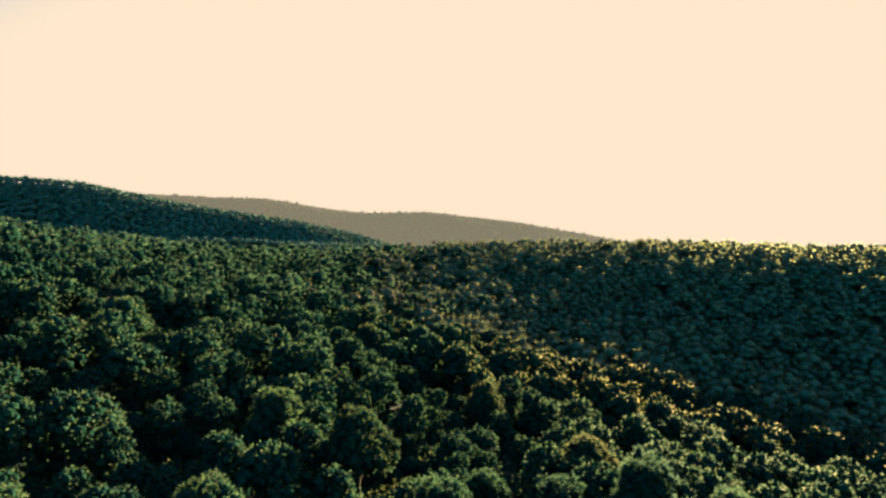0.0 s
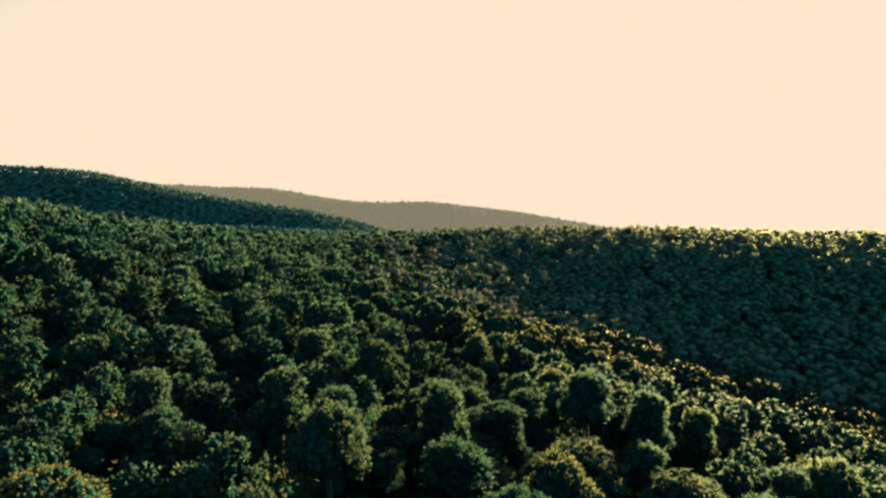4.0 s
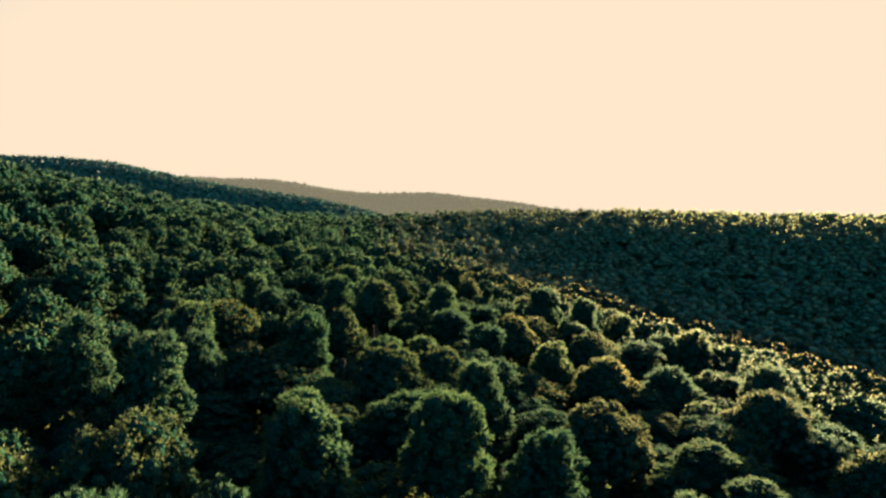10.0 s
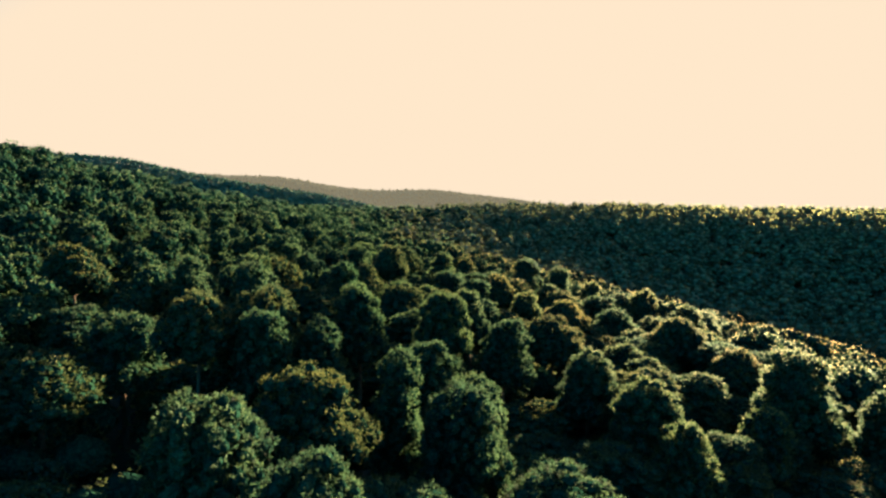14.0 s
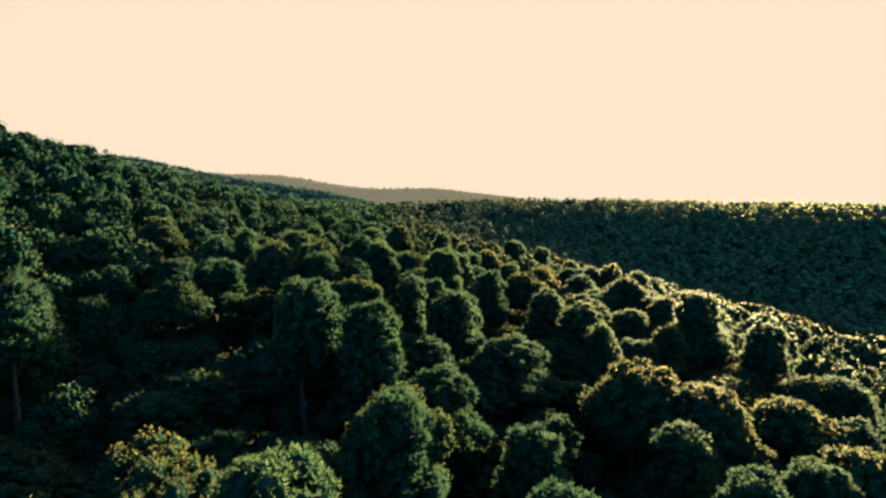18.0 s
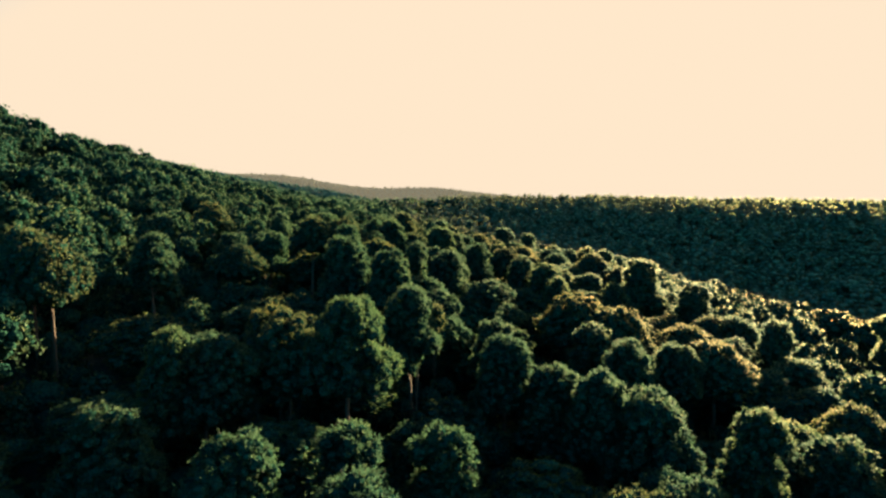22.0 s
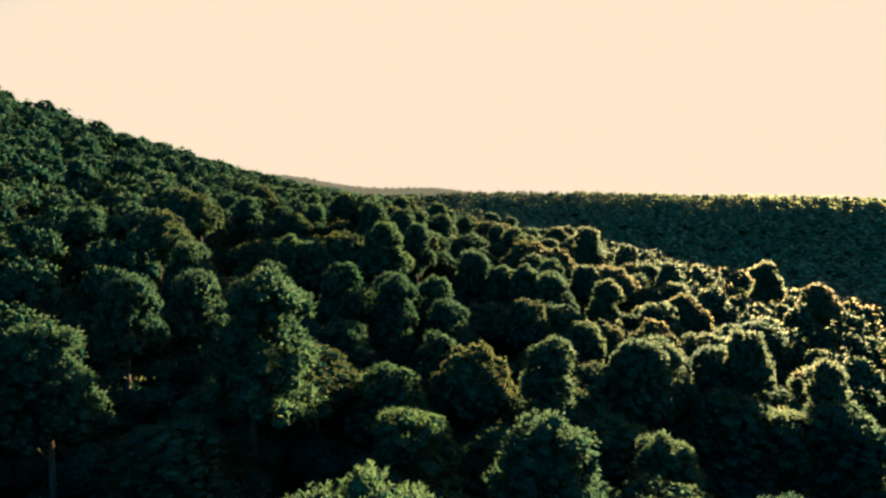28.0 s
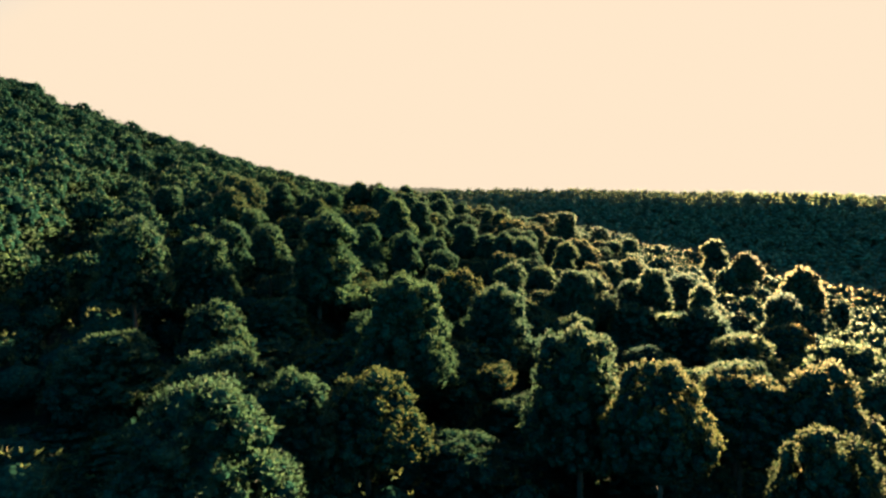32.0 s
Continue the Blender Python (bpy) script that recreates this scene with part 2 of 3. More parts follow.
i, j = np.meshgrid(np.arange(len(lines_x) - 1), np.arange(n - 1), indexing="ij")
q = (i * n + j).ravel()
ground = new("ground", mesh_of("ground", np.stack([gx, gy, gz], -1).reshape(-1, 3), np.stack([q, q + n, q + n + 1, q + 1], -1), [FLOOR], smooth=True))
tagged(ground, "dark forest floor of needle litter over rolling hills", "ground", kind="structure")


# ---- trees ----
rng = np.random.default_rng(7)


SHAPES = {                       # top, bottom, half-width, tiers below the head, domes in a tier
    "round": (15.2, 7.2, 3.7, 2, 5),
    "tall": (15.4, 6.2, 3.0, 3, 4),
    "broad": (14.8, 7.8, 4.3, 2, 6),
    "open": (15.4, 6.2, 2.5, 2, 3),
}


def boughs_of(kind, r):
    """The overlapping domes of one crown, 16 m tall: centre and radius. A head, and tiers of shoulders that widen downwards."""
    top, low, width, tiers, count = SHAPES[kind]
    thin = 0.5 if kind == "open" else 1.0
    lean = r.normal(0, 0.35, 2)
    head = width * r.uniform(0.54, 0.66) * thin
    out = [(np.array([lean[0], lean[1], top - 0.95 * head]), head)]
    if r.random() < 0.55:
        a = r.uniform(0, 6.28)
        out.append((np.array([lean[0] + 0.42 * width * math.cos(a), lean[1] + 0.42 * width * math.sin(a), top - r.uniform(1.2, 1.7) * head]), head * r.uniform(0.66, 0.85)))
    for tier in range(1, tiers + 1):
        v = tier / tiers
        turn = r.uniform(0, 6.28)
        for k in range(count):
            a = turn + 6.2832 * k / count + r.normal(0, 0.22)
            rad = width * r.uniform(0.36, 0.56) * thin
            d = (width * (0.42 + 0.58 * v ** 0.8) - rad) * r.uniform(0.85, 1.12)
            z = top - head - (top - head - low - rad) * v ** 0.9 + r.normal(0, 0.45)
            out.append((np.array([d * math.cos(a) + 0.5 * lean[0], d * math.sin(a) + 0.5 * lean[1], z]), rad))
    core = [(np.array([0.5 * lean[0], 0.5 * lean[1], low + u * (top - low)]), 0.62 * width) for u in (0.22, 0.45, 0.62)]
    return out, core if kind != "open" else []


def clumps_of(boughs, size, r):
    """Needle clumps crowding the outside of the domes."""
    out = []
    centre = np.array([c for c, _ in boughs])
    radius = np.array([q for _, q in boughs])
    for i, (c, rad) in enumerate(boughs):
        count = int(1.55 * 6.2832 * rad ** 2 / (1.32 * size) ** 2)
        z = 1 - 1.5 * (np.arange(count) + r.uniform(0.1, 0.9, count)) / count
        a = 2.39996 * np.arange(count) + r.normal(0, 0.25, count)
        flat = np.sqrt(np.maximum(0, 1 - z * z))
        at = c + np.stack([flat * np.cos(a), flat * np.sin(a), z * 0.95], -1) * (rad * r.uniform(0.80, 1.16, count))[:, None]
        gap = np.linalg.norm(at[:, None] - centre[None], axis=2) / radius[None]
        gap[:, i] = 9
        for p in at[(gap > 0.88).all(1)]:
            out.append((p, size * r.uniform(0.55, 1.30)))
    return out


def lobes_of(kind, r):
    boughs, core = boughs_of(kind, r)
    return clumps_of(boughs, 1.0, r) + core


def domes_of(kind, r):
    """Coarse crown of a far tree: one head and a ring of shoulders."""
    wide = {"round": 2.9, "tall": 2.3, "broad": 3.4}[kind]
    out = [(np.array([r.normal(0, 0.3), r.normal(0, 0.3), 15.7 - 0.66 * wide]), 0.66 * wide)]
    for k in range(7):
        a = 0.8976 * k + r.normal(0, 0.3)
        d = wide * r.uniform(0.55, 0.95)
        out.append((np.array([d * math.cos(a), d * math.sin(a), 15.2 - wide * r.uniform(0.9, 1.7)]), wide * r.uniform(0.34, 0.62)))
    return out


def tufts(lobes, count, r, inner=0.06, deep=0.8, solid=()):
    """Places and ways of the needle tufts over the outside of the lobes."""
    many = count * 4
    areas = np.array([rad ** 2 for _, rad in lobes])
    picks = r.choice(len(lobes), many, p=areas / areas.sum())
    way = r.normal(size=(many, 3))
    way[:, 2] = np.where(r.random(many) < 0.6, np.abs(way[:, 2]), way[:, 2])
    way /= np.linalg.norm(way, axis=1)[:, None]
    centre = np.array([c for c, _ in lobes])
    rad = np.array([q for _, q in lobes])
    flat = np.array([1, 1, 0.95])
    place = centre[picks] + way * (rad[picks] * deep ** r.uniform(0, 1, many) * 1.06)[:, None] * flat
    gap = ((place ** 2).sum(1)[:, None] + (centre ** 2).sum(1)[None] - 2 * place @ centre.T) / rad[None] ** 2
    gap[np.arange(many), picks] = 9
    inside = (gap < 0.74).any(1)
    for c, q in solid:
        inside |= ((place - c) ** 2).sum(1) < (0.78 * q) ** 2
    keep = np.flatnonzero(~inside | (r.random(many) < inner))[:count]
    return place[keep], way[keep]


def blades(place, way, size, per, width, r, spread=0.75):
    """Every tuft is a small brush of pointed blades that fan outwards and up."""
    c, d = np.repeat(place, per, 0), np.repeat(way, per, 0)
    m = len(c)
    d = d + np.array([0, 0, 0.35]) + spread * r.normal(size=(m, 3))
    d /= np.linalg.norm(d, axis=1)[:, None]
    s = np.cross(d, r.normal(size=(m, 3)))
    s /= np.linalg.norm(s, axis=1)[:, None] + 1e-9
    length = (size * r.uniform(0.65, 1.25, m))[:, None]
    half = length * width * 0.5
    a, b, tip = c - s * half + d * length * 0.1, c + s * half + d * length * 0.1, c + d * length
    verts = np.stack([a, b, tip], 1).reshape(-1, 3)
    return verts, np.arange(3 * m).reshape(-1, 3)


def ball(level):
    """A unit icosphere as arrays."""
    bm = bmesh.new()
    bmesh.ops.create_icosphere(bm, subdivisions=level, radius=1.0)
    v, f = np.array([p.co for p in bm.verts]), np.array([[q.index for q in p.verts] for p in bm.faces])
    bm.free()
    return v, f


BALLS = {k: ball(k) for k in (1, 2, 3)}


def masses(lobes, level, share, r):
    """The dense inner foliage of the lobes: uneven, lobed bodies inside the tufts."""
    vs, fs, at = [], [], 0
    bv, bf = BALLS[level]
    for c, rad in lobes:
        k = r.uniform(2.2, 3.6, 3)
        p = r.uniform(0, 6.28, 3)
        bump = 1 + 0.10 * np.sin(bv[:, 0] * k[0] + p[0]) * np.sin(bv[:, 1] * k[1] + p[1]) + 0.05 * np.sin(bv[:, 2] * 5 + p[2]) + r.normal(0, 0.04, len(bv))
        vs.append(c + bv * (bump * rad * share)[:, None] * np.array([1, 1, 0.95]))
        fs.append(bf + at)
        at += len(bv)
    return np.concatenate(vs), np.concatenate(fs)


def joined(*pairs):
    vs, fs, at = [], [], 0
    for v, f in pairs:
        vs.append(v), fs.append(f + at)
        at += len(v)
    return np.concatenate(vs), np.concatenate(fs)


def tube(points, radii, sides=6):
    """A tapered stem along points."""
    verts, faces = [], []
    for k, (p, rad) in enumerate(zip(points, radii)):
        for s in range(sides):
            a = 6.2832 * s / sides
            verts.append((p[0] + rad * math.cos(a), p[1] + rad * math.sin(a), p[2] + 0.3 * rad * math.sin(a + k)))
    for k in range(len(points) - 1):
        for s in range(sides):
            t = (s + 1) % sides
            faces.append((k * sides + s, k * sides + t, (k + 1) * sides + t, (k + 1) * sides + s))
    return verts, faces


def trunk_points(r):
    bend = r.normal(0, 0.18, 2)
    zs = (-10.0, -4.0, 1.0, 5.0, 9.0, 12.5, 14.6)
    return [(bend[0] * math.sin(z / 5), bend[1] * math.sin(z / 4), z) for z in zs], (0.42, 0.36, 0.28, 0.22, 0.17, 0.10, 0.04)


LABELS = {
    "round": ("pine_tree", "tall green pine with a rounded crown of needle tufts", "pine tree", PINE),
    "tall": ("pine_tree", "slender green pine with a narrow layered crown", "pine tree", PINE),
    "open": ("pine_tree", "gaunt tall pine with a sparse open crown", "pine tree", PINE),
    "broad": ("oak_tree", "broad domed olive-green oak with dense leaves", "oak tree", OAK),
}


def make_tree(kind, seed, count, per, size, clump, level=1):
    """One tree, 16 m tall, standing at the origin: trunk, limbs and crown."""
    r = np.random.default_rng(seed)
    name, label, category, leaf = LABELS[kind]
    tree = tagged(new(name), label, category, "trees of the wooded slope")
    pts, radii = trunk_points(r)
    v, f = tube(pts, radii, 8)
    part("trunk", mesh_of("trunk", v, f, [BARK], smooth=True), tree)
    boughs, core = boughs_of(kind, r)
    for c, rad in boughs[2:9]:
        z0 = max(4.6, c[2] - 1.6 - 0.4 * np.hypot(c[0], c[1]))
        mid = (c[0] * 0.45, c[1] * 0.45, z0 + 0.45 * (c[2] - z0) + 0.1)
        v, f = tube([(0, 0, z0), mid, tuple(c), tuple(c + np.array([c[0] * 0.2, c[1] * 0.2, rad * 0.6]))], (0.10, 0.075, 0.045, 0.015), 5)
        part("limb", mesh_of("limb", v, f, [BARK], smooth=True), tree)
    clumps = clumps_of(boughs, clump, r)
    place, way = tufts(clumps, count, r, 0.2, 0.62, boughs)
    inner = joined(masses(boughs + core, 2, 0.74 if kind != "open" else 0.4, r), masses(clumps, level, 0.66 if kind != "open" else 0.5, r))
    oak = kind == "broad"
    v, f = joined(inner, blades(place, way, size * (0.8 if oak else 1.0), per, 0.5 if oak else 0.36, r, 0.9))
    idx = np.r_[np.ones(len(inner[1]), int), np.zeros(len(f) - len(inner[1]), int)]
    part("crown", mesh_of("crown", v, f, [leaf, INNER_MASS], idx, smooth=True), tree)
    TOP[tree.name] = float(np.percentile(v[:, 2], 99.7))
    return tree


TOP = {}


def light_tree(kind, seed, count, per, size, width, body=0, trunk=True, crown=domes_of, level=2):
    """Arrays of a plainer tree for the woods that stay farther away."""
    r = np.random.default_rng(seed)
    lobes = crown(kind, r)
    under = [(np.array([r.normal(0, 0.6), r.normal(0, 0.6), 6.3]), 2.6), (np.array([r.normal(0, 0.8), r.normal(0, 0.8), 2.6]), 2.4)]
    big = sorted(lobes, key=lambda l: -l[0][2] - 2 * l[1])[:body]
    place, way = tufts(lobes + under, count, r)
    body = masses(big + under, level, 0.70, r)
    v, f = joined(body, blades(place, way, size, per, width, r, 0.7))
    idx = np.r_[np.full(len(body[1]), 2), np.zeros(len(f) - len(body[1]), int)]
    if trunk:
        pts, radii = trunk_points(r)
        tv, tf = tube([pts[0], pts[3], pts[6]], (0.34, 0.22, 0.05), 4)
        tri = [t for a, b, c, d in tf for t in ((a, b, c), (a, c, d))]
        f = np.r_[f, np.array(tri) + len(v)]
        v = np.r_[v, np.array(tv)]
        idx = np.r_[idx, np.ones(len(tri), int)]
    return v, f, idx


def plant(name, spots, models, label, leaf, mass=INNER_MASS):
    """One joined mesh of many trees; spots: x, y, base, scale up, scale across, turn, model."""
    vs, fs, ids, at = [], [], [], 0
    for x, y, z, up, wide, turn, k in spots:
        v, f, idx = models[int(k) % len(models)]
        c, s = math.cos(turn), math.sin(turn)
        p = np.stack([x + wide * (c * v[:, 0] - s * v[:, 1]), y + wide * (s * v[:, 0] + c * v[:, 1]), z + up * v[:, 2]], -1)
        vs.append(p), fs.append(f + at), ids.append(idx)
        at += len(v)
    ob = new(name, mesh_of(name, np.concatenate(vs), np.concatenate(fs), [leaf, BARK, mass], np.concatenate(ids), smooth=True))
    return tagged(ob, label, "forest", kind="stuff")


# single trees that stand out: x, y and height of the top
STANDS = (
    [(-17.2, 138.9, 41.8), (8.1, 108.4, 35.1), (21.4, 85.6, 32.5), (-23.2, 77.9, 40.9), (-10.1, 71.9, 40.3), (6.0, 71.3, 32.5), (22.8, 65.8, 37.1), (40.3, 64.5, 30.7), (31.1, 64.0, 33.2), (21.7, 62.5, 36.9), (29.6, 59.7, 35.2), (-0.1, 56.1, 37.3), (49.6, 51.1, 28.1), (-19.7, 47.5, 40.8), (24.8, 46.6, 31.9), (0.0, 45.7, 39.5), (-35.0, 45.0, 41.4), (46.5, 43.5, 31.0), (41.6, 43.2, 30.2), (-12.3, 40.9, 40.3), (-11.0, 33.9, 39.9), (12.6, 33.7, 35.2), (-10.2, 30.3, 41.5), (6.7, 27.3, 34.8), (-13.7, 18.9, 38.3), (-16.1, 9.4, 39.2), (37.9, 5.7, 30.6), (-36.8, -3.1, 40.8), (5.3, -3.3, 35.9), (16.9, -5.9, 32.3)],
    [(-50.7, -7.8, 42.8), (42.5, -8.4, 28.1), (-24.7, -12.1, 40.3), (8.3, -17.4, 33.7), (0.8, -19.6, 37.1), (42.5, -20.7, 30.6), (53.0, -21.6, 25.9), (17.5, -24.1, 31.3), (-8.0, -25.2, 38.7), (-32.7, -27.9, 36.1), (-0.5, -30.4, 33.3), (-30.8, -31.1, 36.2), (-17.5, -31.7, 39.0), (21.2, -32.6, 30.3), (-14.4, -36.7, 37.4), (-33.3, -39.2, 34.0), (-3.0, -41.1, 34.5), (3.2, -41.2, 32.5), (3.0, -46.0, 33.2), (-7.9, -48.2, 35.1), (-11.8, -57.4, 35.7), (20.9, -57.5, 27.5), (27.3, -60.4, 26.0), (-4.5, -61.6, 33.9), (-35.8, -63.9, 36.3), (1.3, -65.4, 28.9), (36.6, -66.9, 22.6), (19.9, -69.3, 25.0), (29.3, -70.9, 23.0), (8.5, -71.9, 26.2)],
    [(-0.4, -76.4, 30.2), (-42.2, -76.8, 37.0), (-0.6, -79.5, 30.8), (-38.3, -79.7, 35.9), (45.1, -80.6, 18.8), (9.0, -81.5, 26.0), (-13.1, -83.3, 29.2), (12.3, -85.5, 23.8), (-11.7, -85.9, 29.3), (16.9, -88.5, 24.3), (-6.1, -88.9, 30.9), (37.9, -89.1, 18.4), (20.7, -91.6, 23.3), (-16.8, -92.1, 27.9), (27.1, -93.4, 22.4), (-19.8, -94.7, 28.9), (-49.3, -95.3, 33.1), (3.7, -100.1, 23.3), (-3.2, -102.5, 23.8), (15.1, -103.5, 20.7), (-27.8, -105.6, 28.2), (-8.3, -108.6, 25.6), (21.0, -110.2, 18.5), (-2.0, -110.8, 24.3), (28.4, -112.8, 19.3), (37.4, -116.4, 18.8), (27.2, -119.5, 18.4), (-21.4, -119.6, 25.4), (23.8, -121.9, 18.8), (4.0, -122.4, 19.4)],
    [(43.4, -123.0, 17.1), (7.0, -127.3, 19.1), (-24.7, -127.8, 25.8), (13.3, -129.3, 20.1), (-0.3, -132.7, 18.7), (-9.8, -136.3, 26.6), (-20.7, -143.6, 24.0), (11.2, -146.5, 18.9), (-25.3, -149.9, 25.8), (29.4, -157.9, 13.7), (1.6, -159.6, 20.9), (28.7, -160.7, 13.6), (33.0, -163.4, 14.9), (14.5, -168.1, 18.1), (0.4, -170.3, 15.8), (17.6, -173.0, 17.0), (26.9, -175.5, 14.2), (-4.8, -182.7, 18.2)],
    [(-19.0, -165.0, 17.1), (-13.7, -158.9, 18.7), (-8.6, -170.5, 17.0), (-2.4, -174.0, 16.7), (20.6, -137.7, 14.5), (33.8, -116.0, 16.8), (55.1, -119.6, 15.2), (69.4, -99.3, 18.0), (77.5, -66.4, 19.4), (4.9, -110.3, 21.2), (-18.8, -103.1, 25.5), (-35.3, -100.4, 32.4), (83.0, -38.2, 22.2), (54.3, -50.2, 22.6), (23.1, -76.5, 24.5), (-21.6, -35.6, 39.0), (34.3, -29.1, 26.5), (22.0, -40.1, 28.4), (-10.9, -34.0, 36.2), (-31.8, 10.6, 40.3), (42.2, -0.7, 27.2), (-7.0, 10.6, 35.7), (-40.9, -23.2, 36.0), (-26.5, 2.1, 38.0), (17.3, 24.0, 32.6), (23.0, 15.6, 31.9), (-30.6, 20.3, 39.4), (-28.2, 34.8, 39.8), (43.6, 14.9, 31.2)],
)
# trees whose crown plainly differs in width: x, y -> crown width in metres and kind
CROWNS = {(20.9, -57.5): (10.0, "broad"), (14.5, -168.1): (7.6, "round"), (17.6, -173.0): (6.4, "broad"), (0.4, -170.3): (7.3, "broad"), (1.6, -159.6): (7.8, "round"),
          (-9.8, -136.3): (8.6, "tall"), (-4.5, -61.6): (6.4, "round"), (-7.9, -48.2): (8.2, "broad"), (42.5, -20.7): (8.2, "round"), (21.2, -32.6): (7.6, "round"),
          (17.5, -24.1): (6.8, "round"), (-3.2, -102.5): (6.2, "tall"), (28.4, -112.8): (5.6, "broad"), (-2.0, -110.8): (5.4, "tall"), (-8.3, -108.6): (4.9, "round")}
marked = [p for stand in STANDS for p in stand]


def scatter(x0, x1, y0, y1, step, seed):
    r = np.random.default_rng(seed)
    spots, row = [], 0
    y = y0
    while y < y1:
        xs = np.arange(x0 + (row % 2) * step / 2, x1, step)
        spots.append(np.stack([xs + r.uniform(-0.46, 0.46, len(xs)) * step, y + r.uniform(-0.46, 0.46, len(xs)) * step], -1))
        y, row = y + step * 0.87, row + 1
    return np.concatenate(spots)


# the slope under the flight
near = scatter(-80, 90, -235, 125, 7.0, 11)
mk = np.array([p[:2] for p in marked])
near = near[np.abs(near[:, 0] - 4) < 0.8 * (near[:, 1] + 206) + 36]
near = near[(near[:, 1] > -187) | (np.abs(near[:, 0] - 4) > 30)]
near = near[np.linalg.norm(near[:, None] - mk[None], axis=2).min(1) > 4.8]
amid = (np.abs(near[:, 0]) < 40) & (near[:, 1] > -192) & (near[:, 1] < 60)
tops = canopy(near[:, 0], near[:, 1]) - np.where(amid, 5.0, 2.8) + np.clip(rng.normal(0, 2.8, len(near)), -5.0, 3.4)
tops -= np.where((near[:, 0] < -10) & (near[:, 0] > -34) & (near[:, 1] < 0), 3.0, 0.0) + 6.0 * np.clip((-140 - near[:, 1]) / 55, 0, 1)
# between the tall trees the lower ones stay well under them
apart = np.linalg.norm(near[:, None] - mk[None], axis=2)
weight = np.exp(-(apart / 11.0) ** 2)
level = (weight * np.array([p[2] for p in marked])[None]).sum(1) / (weight.sum(1) + 1e-9)
tops = np.where(weight.sum(1) > 0.10, np.minimum(tops, level - 2.4 + np.clip(rng.normal(0, 1.4, len(near)), -3, 1.6)), tops)
first = np.abs(near[:, 0] - 12) + np.maximum(0, near[:, 1] - 20) * 0.8 + np.maximum(0, -188 - near[:, 1]) * 4
order = np.argsort(first)
ALONE = 420
single = order[: ALONE - len(marked)]
rest = order[ALONE - len(marked):]

KINDS = ["round", "tall", "round", "broad", "round", "tall", "round", "broad", "tall", "round", "round", "broad"]
fine = [make_tree(k, 100 + s, 3300, 5, 0.27, 0.72, 2) for s, k in enumerate(KINDS)]
plain = [make_tree(k, 200 + s, 1800, 4, 0.35, 0.80) for s, k in enumerate(KINDS)]
gaunt = [make_tree("open", 250 + s, 420, 5, 0.36, 0.5) for s in range(3)]
SKYLINE = [(-156.6, 91.1, 75.6), (-152.0, 94.0, 75.3), (-148.6, 98.3, 73.9), (-146.0, 104.5, 72.0), (-133.1, 120.2, 69.0), (-124.0, 134.2, 66.2), (-124.0, 99.3, 70.0)]
CREST = [(119, 346, 65.2), (125, 350, 64.6), (147, 372, 65.2), (178, 391, 66.6), (192, 396, 65.6), (96, 338, 63.4)]
chosen = [(x, y, z) for x, y, z in SKYLINE + CREST + marked] + [(near[k, 0], near[k, 1], tops[k]) for k in single]
used = set()
for k, (x, y, top) in enumerate(chosen):
    base = float(ground_height(x, y))
    models = gaunt if k < len(SKYLINE) else fine if abs(x - 6) < 27 and y < 10 else plain
    m = int(rng.integers(len(models)))
    across, kind = CROWNS.get((x, y), (0.0, ""))
    if len(SKYLINE) <= k < len(SKYLINE) + len(CREST):
        kind = "broad"
    if kind:
        m = [i for i, name in enumerate(KINDS) if name == kind][k % 3]
    wide = rng.uniform(1.0, 1.25) if y > 300 else rng.uniform(0.78, 1.02) if k < len(SKYLINE + CREST + marked) else rng.uniform(1.0, 1.4)
    if across:
        wide = across / (2 * SHAPES[kind][2])
    up = min(wide * (rng.uniform(1.0, 1.28) if k < len(SKYLINE + CREST + marked) else rng.uniform(1.1, 1.45)), (top + 0.25 - base) / TOP[models[m].name])
    base = top + 0.25 - up * TOP[models[m].name]          # the long bare stem reaches down to the ground
    turn = rng.uniform(0, 6.28)
    where = Matrix.LocRotScale((x, y, base), Euler((rng.normal(0, 0.03), rng.normal(0, 0.03), turn)), (wide * rng.uniform(0.88, 1.14), wide * rng.uniform(0.88, 1.14), up))
    if models[m].name in used:
        copy_thing(models[m], where @ Matrix.Diagonal((*[1 / q for q in models[m].scale], 1)))      # the copy takes the first one's scale along
    else:
        used.add(models[m].name)
        models[m].matrix_basis = where

mid_models = [light_tree(k, 300 + s, 440, 3, 0.48, 0.42, 60, True, lobes_of, 1) for s, k in enumerate(KINDS[:8])]
thin_models = [light_tree(k, 400 + s, 180, 2, 0.62, 0.5, 40, False, lobes_of, 1) for s, k in enumerate(KINDS[:8])]
far_models = [light_tree(k, 500 + s, 60, 2, 0.9, 0.5, 8, False, domes_of, 1) for s, k in enumerate(KINDS[:8])]


def spots_of(xy, top, r, wide=(0.95, 1.25)):
    base = ground_height(xy[:, 0], xy[:, 1])
    up = np.maximum(top - base, 6.0) / 16.0
    return np.stack([xy[:, 0], xy[:, 1], base, up, up * r.uniform(*wide, len(xy)), r.uniform(0, 6.28, len(xy)), r.integers(0, 8, len(xy))], -1)


plant("forest_slope", spots_of(near[rest], tops[rest], rng), mid_models, "dense green pine and oak woods on the hillside", PINE)

# undergrowth in the gaps between the trees
bush_xy = scatter(-78, 112, -225, 95, 5.2, 21)
bush_xy = bush_xy[np.abs(bush_xy[:, 0] - 4) < 0.8 * (bush_xy[:, 1] + 206) + 34]
bush_models = []
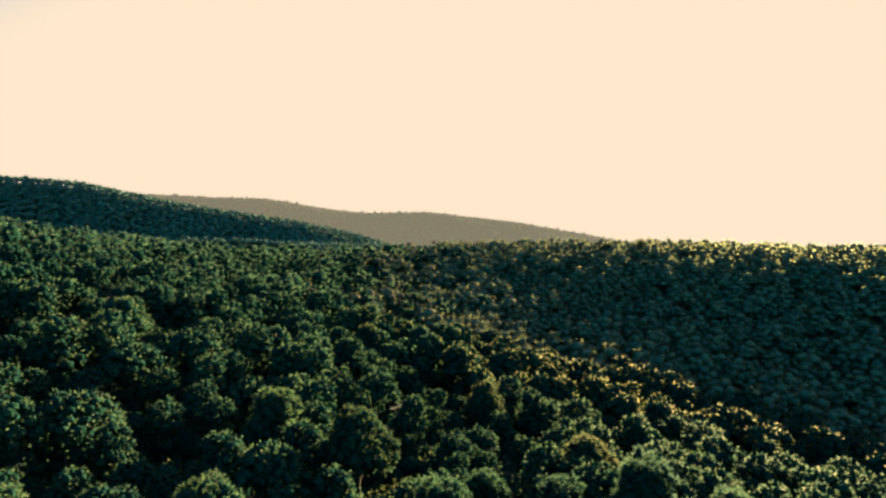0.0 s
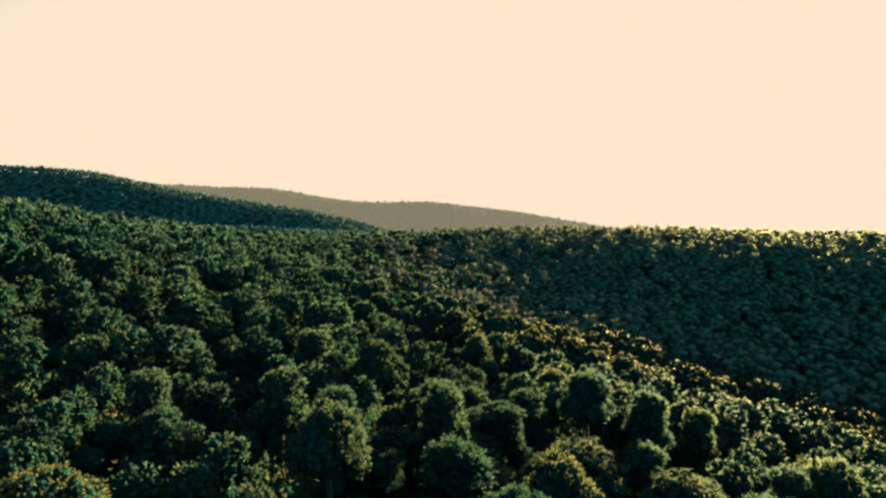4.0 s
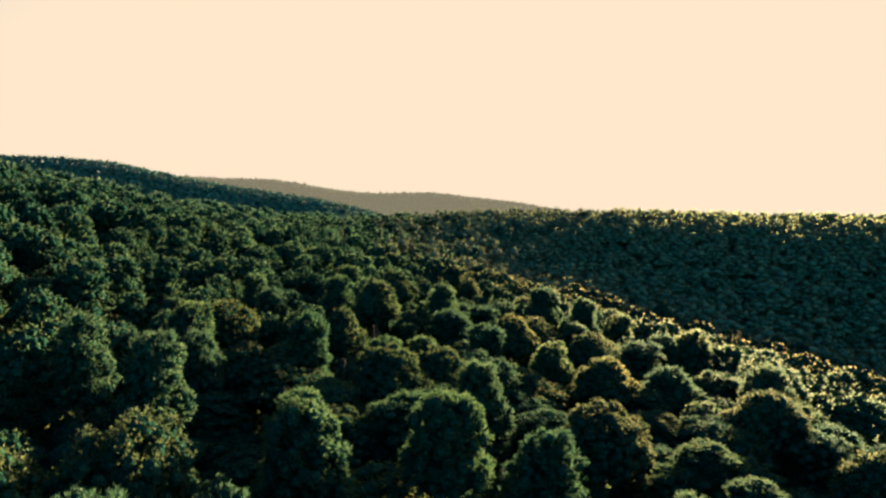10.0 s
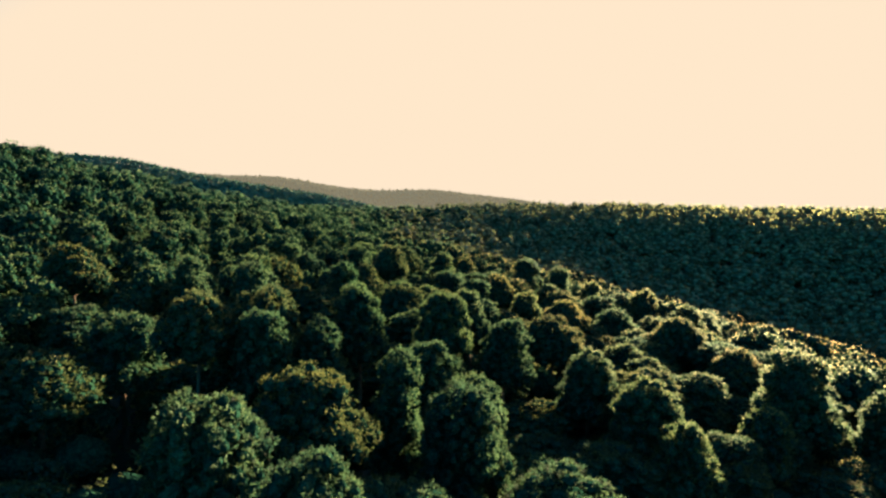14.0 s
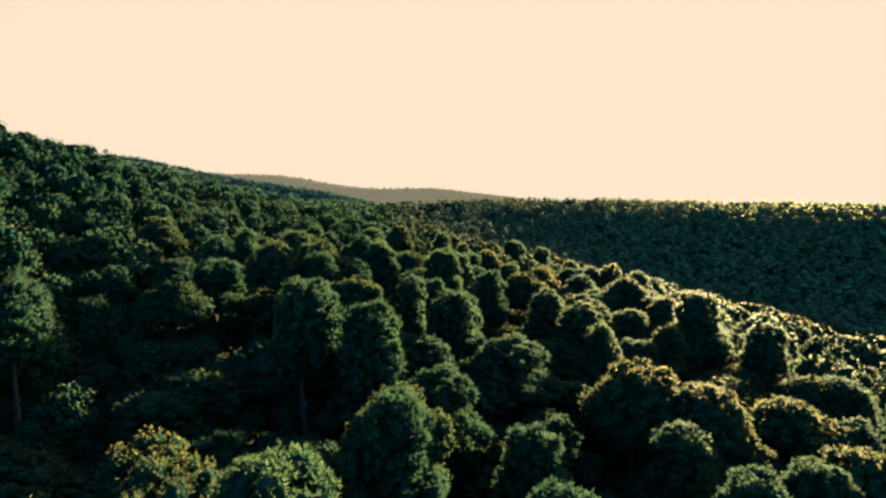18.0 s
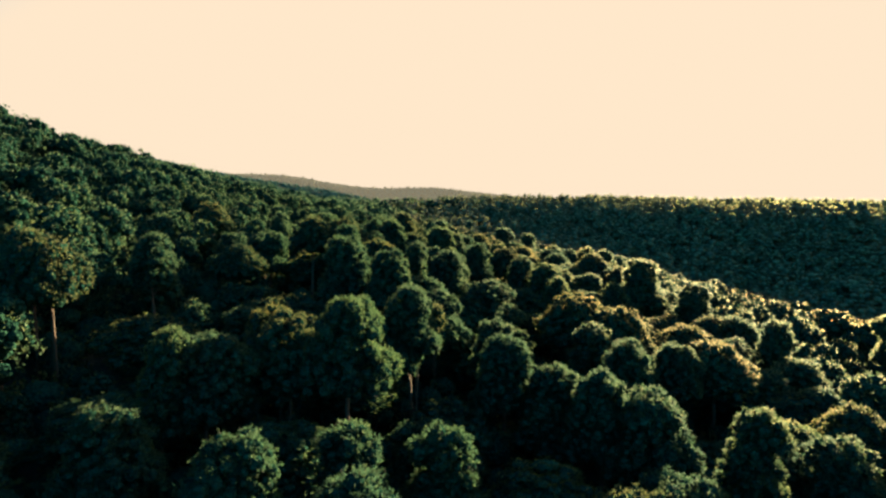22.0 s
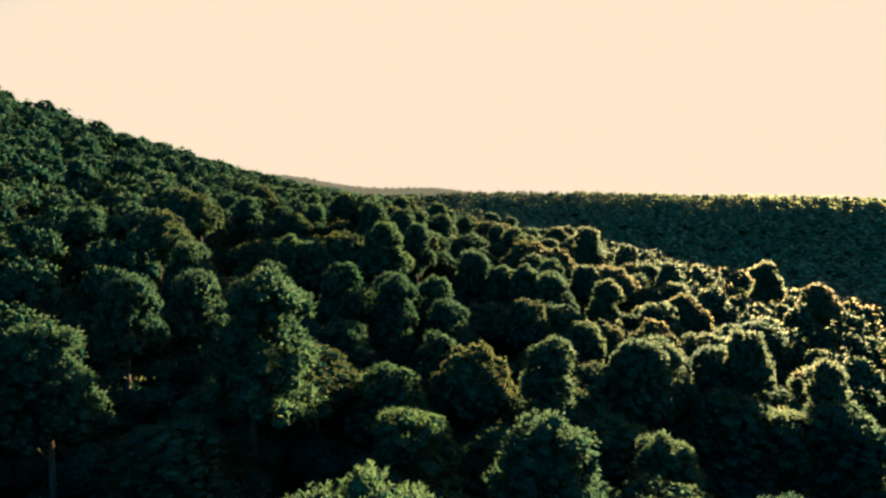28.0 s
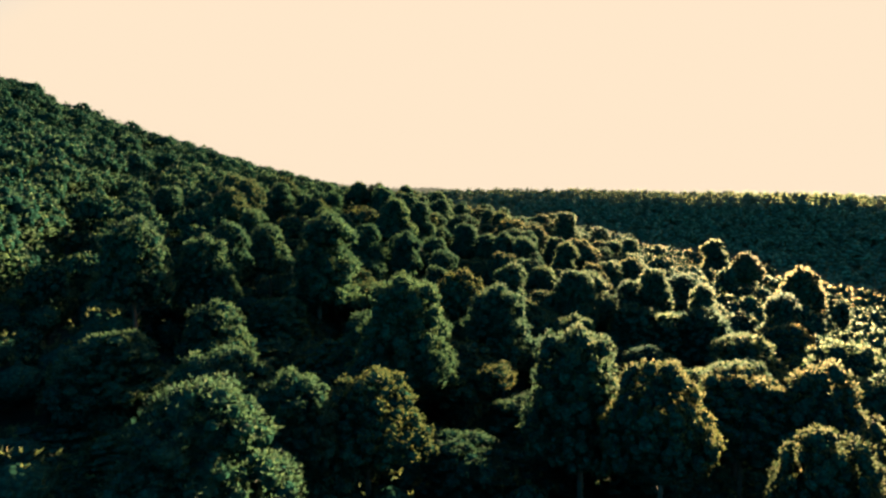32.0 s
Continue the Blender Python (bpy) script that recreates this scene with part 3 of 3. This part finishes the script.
for k in range(5):
    r = np.random.default_rng(700 + k)
    mounds = [(np.array([r.normal(0, 1.0), r.normal(0, 1.0), r.uniform(0.9, 2.6)]), r.uniform(1.0, 1.7)) for _ in range(3)]
    place, way = tufts(mounds, 60, r)
    body = masses(mounds, 1, 0.8, r)
    v, f = joined(body, blades(place, way, 0.27, 3, 0.6, r))
    bush_models.append((v, f, np.r_[np.full(len(body[1]), 2), np.zeros(len(f) - len(body[1]), int)]))
bush_z = ground_height(bush_xy[:, 0], bush_xy[:, 1])
bush_size = rng.uniform(0.8, 1.7, len(bush_xy))
bushes = np.stack([bush_xy[:, 0], bush_xy[:, 1], bush_z, bush_size, bush_size * 1.15, rng.uniform(0, 6.28, len(bush_xy)), rng.integers(0, 5, len(bush_xy))], -1)
tagged(plant("undergrowth", bushes, bush_models, "dark green shrubs and saplings filling the gaps under the trees", OAK), category="shrubs")

wide_xy = scatter(-420, 420, -235, 470, 6.8, 12)
thick = scatter(-60, 420, 60, 470, 8.0, 19)            # the woods across the valley stand closer
wide_xy = np.concatenate([wide_xy, thick[np.arctan2(thick[:, 0], thick[:, 1] + 60) > 0.0]])
x, y = wide_xy.T
seen = (np.abs(x - 4) < 0.8 * (y + 206) + 22) & (x > -205) & (y < 428) & ~((x > -80) & (x < 90) & (y < 125))
wide_xy = wide_xy[seen]
x, y = wide_xy.T
wide_top = canopy(x, y) - 1.8 + np.clip(rng.normal(0, 2.5, len(x)), -5, 4.0) + 3.0 * np.clip((-158 - x) / 20, 0, 1)
close = np.hypot(x, (y + 120) * 0.8) < 240
# broadleaved oak woods fill the valley, dark pines the slope beside it
pale = np.arctan2(x, y + 60) + rng.normal(0, 0.10, len(x)) > -0.06
for here, models, spread, name, label in (
        (close & ~pale, thin_models, (0.9, 1.3), "forest_upland", "dark green pine woods on the upper hillside"),
        (close & pale, thin_models, (0.9, 1.4), "forest_valley", "grey-green woods on the side of a shaded valley"),
        (~close & ~pale, far_models, (0.9, 1.4), "forest_crest", "dark green pine woods along the crest of the slope"),
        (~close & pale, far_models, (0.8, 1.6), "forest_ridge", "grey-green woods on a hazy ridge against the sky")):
    # the ridge woods take the colours with haze painted in
    mats = {"forest_ridge": (HAZED_LEAF, HAZED_RIDGE_MASS), "forest_valley": (OAK, INNER_MASS)}.get(name, (PINE, INNER_MASS))
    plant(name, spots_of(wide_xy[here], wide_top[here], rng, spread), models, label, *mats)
# the woods go on to both sides and behind
side_xy = scatter(-250, 260, -290, 250, 7.6, 14)
x, y = side_xy.T
side_xy = side_xy[(np.abs(x - 4) > 0.8 * (y + 206) + 27) | (x < -212)]
side_models = [light_tree(k, 550 + s, 30, 2, 1.0, 0.6, 2, False, domes_of, 1) for s, k in enumerate(KINDS[:8])]
side_spots = spots_of(side_xy, canopy(side_xy[:, 0], side_xy[:, 1]) - 3 + rng.normal(0, 1.5, len(side_xy)), rng, (1.3, 1.8))
plant("forest_behind", side_spots, side_models, "dark green pine woods beside and behind the slope", PINE)

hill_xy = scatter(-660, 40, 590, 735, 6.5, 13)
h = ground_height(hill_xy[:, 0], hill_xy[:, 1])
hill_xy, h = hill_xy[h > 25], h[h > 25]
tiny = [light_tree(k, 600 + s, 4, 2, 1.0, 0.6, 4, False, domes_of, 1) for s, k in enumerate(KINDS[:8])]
plant("forest_hill", spots_of(hill_xy, h + 16.5 + rng.normal(0, 0.9, len(h)), rng, (1.4, 2.0)), tiny, "teal-green wooded hill in evening haze", HAZED_LEAF, HAZED_HILL_MASS)

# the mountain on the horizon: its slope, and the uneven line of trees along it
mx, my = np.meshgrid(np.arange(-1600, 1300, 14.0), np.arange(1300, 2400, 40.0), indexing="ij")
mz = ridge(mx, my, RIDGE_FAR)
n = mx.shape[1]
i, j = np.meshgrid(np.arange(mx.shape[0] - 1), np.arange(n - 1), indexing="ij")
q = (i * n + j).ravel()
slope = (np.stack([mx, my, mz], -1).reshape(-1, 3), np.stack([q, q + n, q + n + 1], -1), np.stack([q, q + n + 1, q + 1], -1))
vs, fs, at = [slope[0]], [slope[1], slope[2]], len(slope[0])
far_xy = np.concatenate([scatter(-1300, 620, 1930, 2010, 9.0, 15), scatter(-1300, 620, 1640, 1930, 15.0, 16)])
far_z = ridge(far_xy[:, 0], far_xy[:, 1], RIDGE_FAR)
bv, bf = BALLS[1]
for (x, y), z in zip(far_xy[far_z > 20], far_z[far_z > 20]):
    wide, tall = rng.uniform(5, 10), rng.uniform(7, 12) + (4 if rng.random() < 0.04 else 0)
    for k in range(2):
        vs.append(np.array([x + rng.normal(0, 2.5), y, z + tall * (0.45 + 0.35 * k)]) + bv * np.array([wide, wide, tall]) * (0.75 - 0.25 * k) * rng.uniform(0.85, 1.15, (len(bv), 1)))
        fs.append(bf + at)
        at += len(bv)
mountain = new("backdrop_mountain", mesh_of("backdrop_mountain", np.concatenate(vs), np.concatenate(fs), [HAZED_FAR_MASS], smooth=True))
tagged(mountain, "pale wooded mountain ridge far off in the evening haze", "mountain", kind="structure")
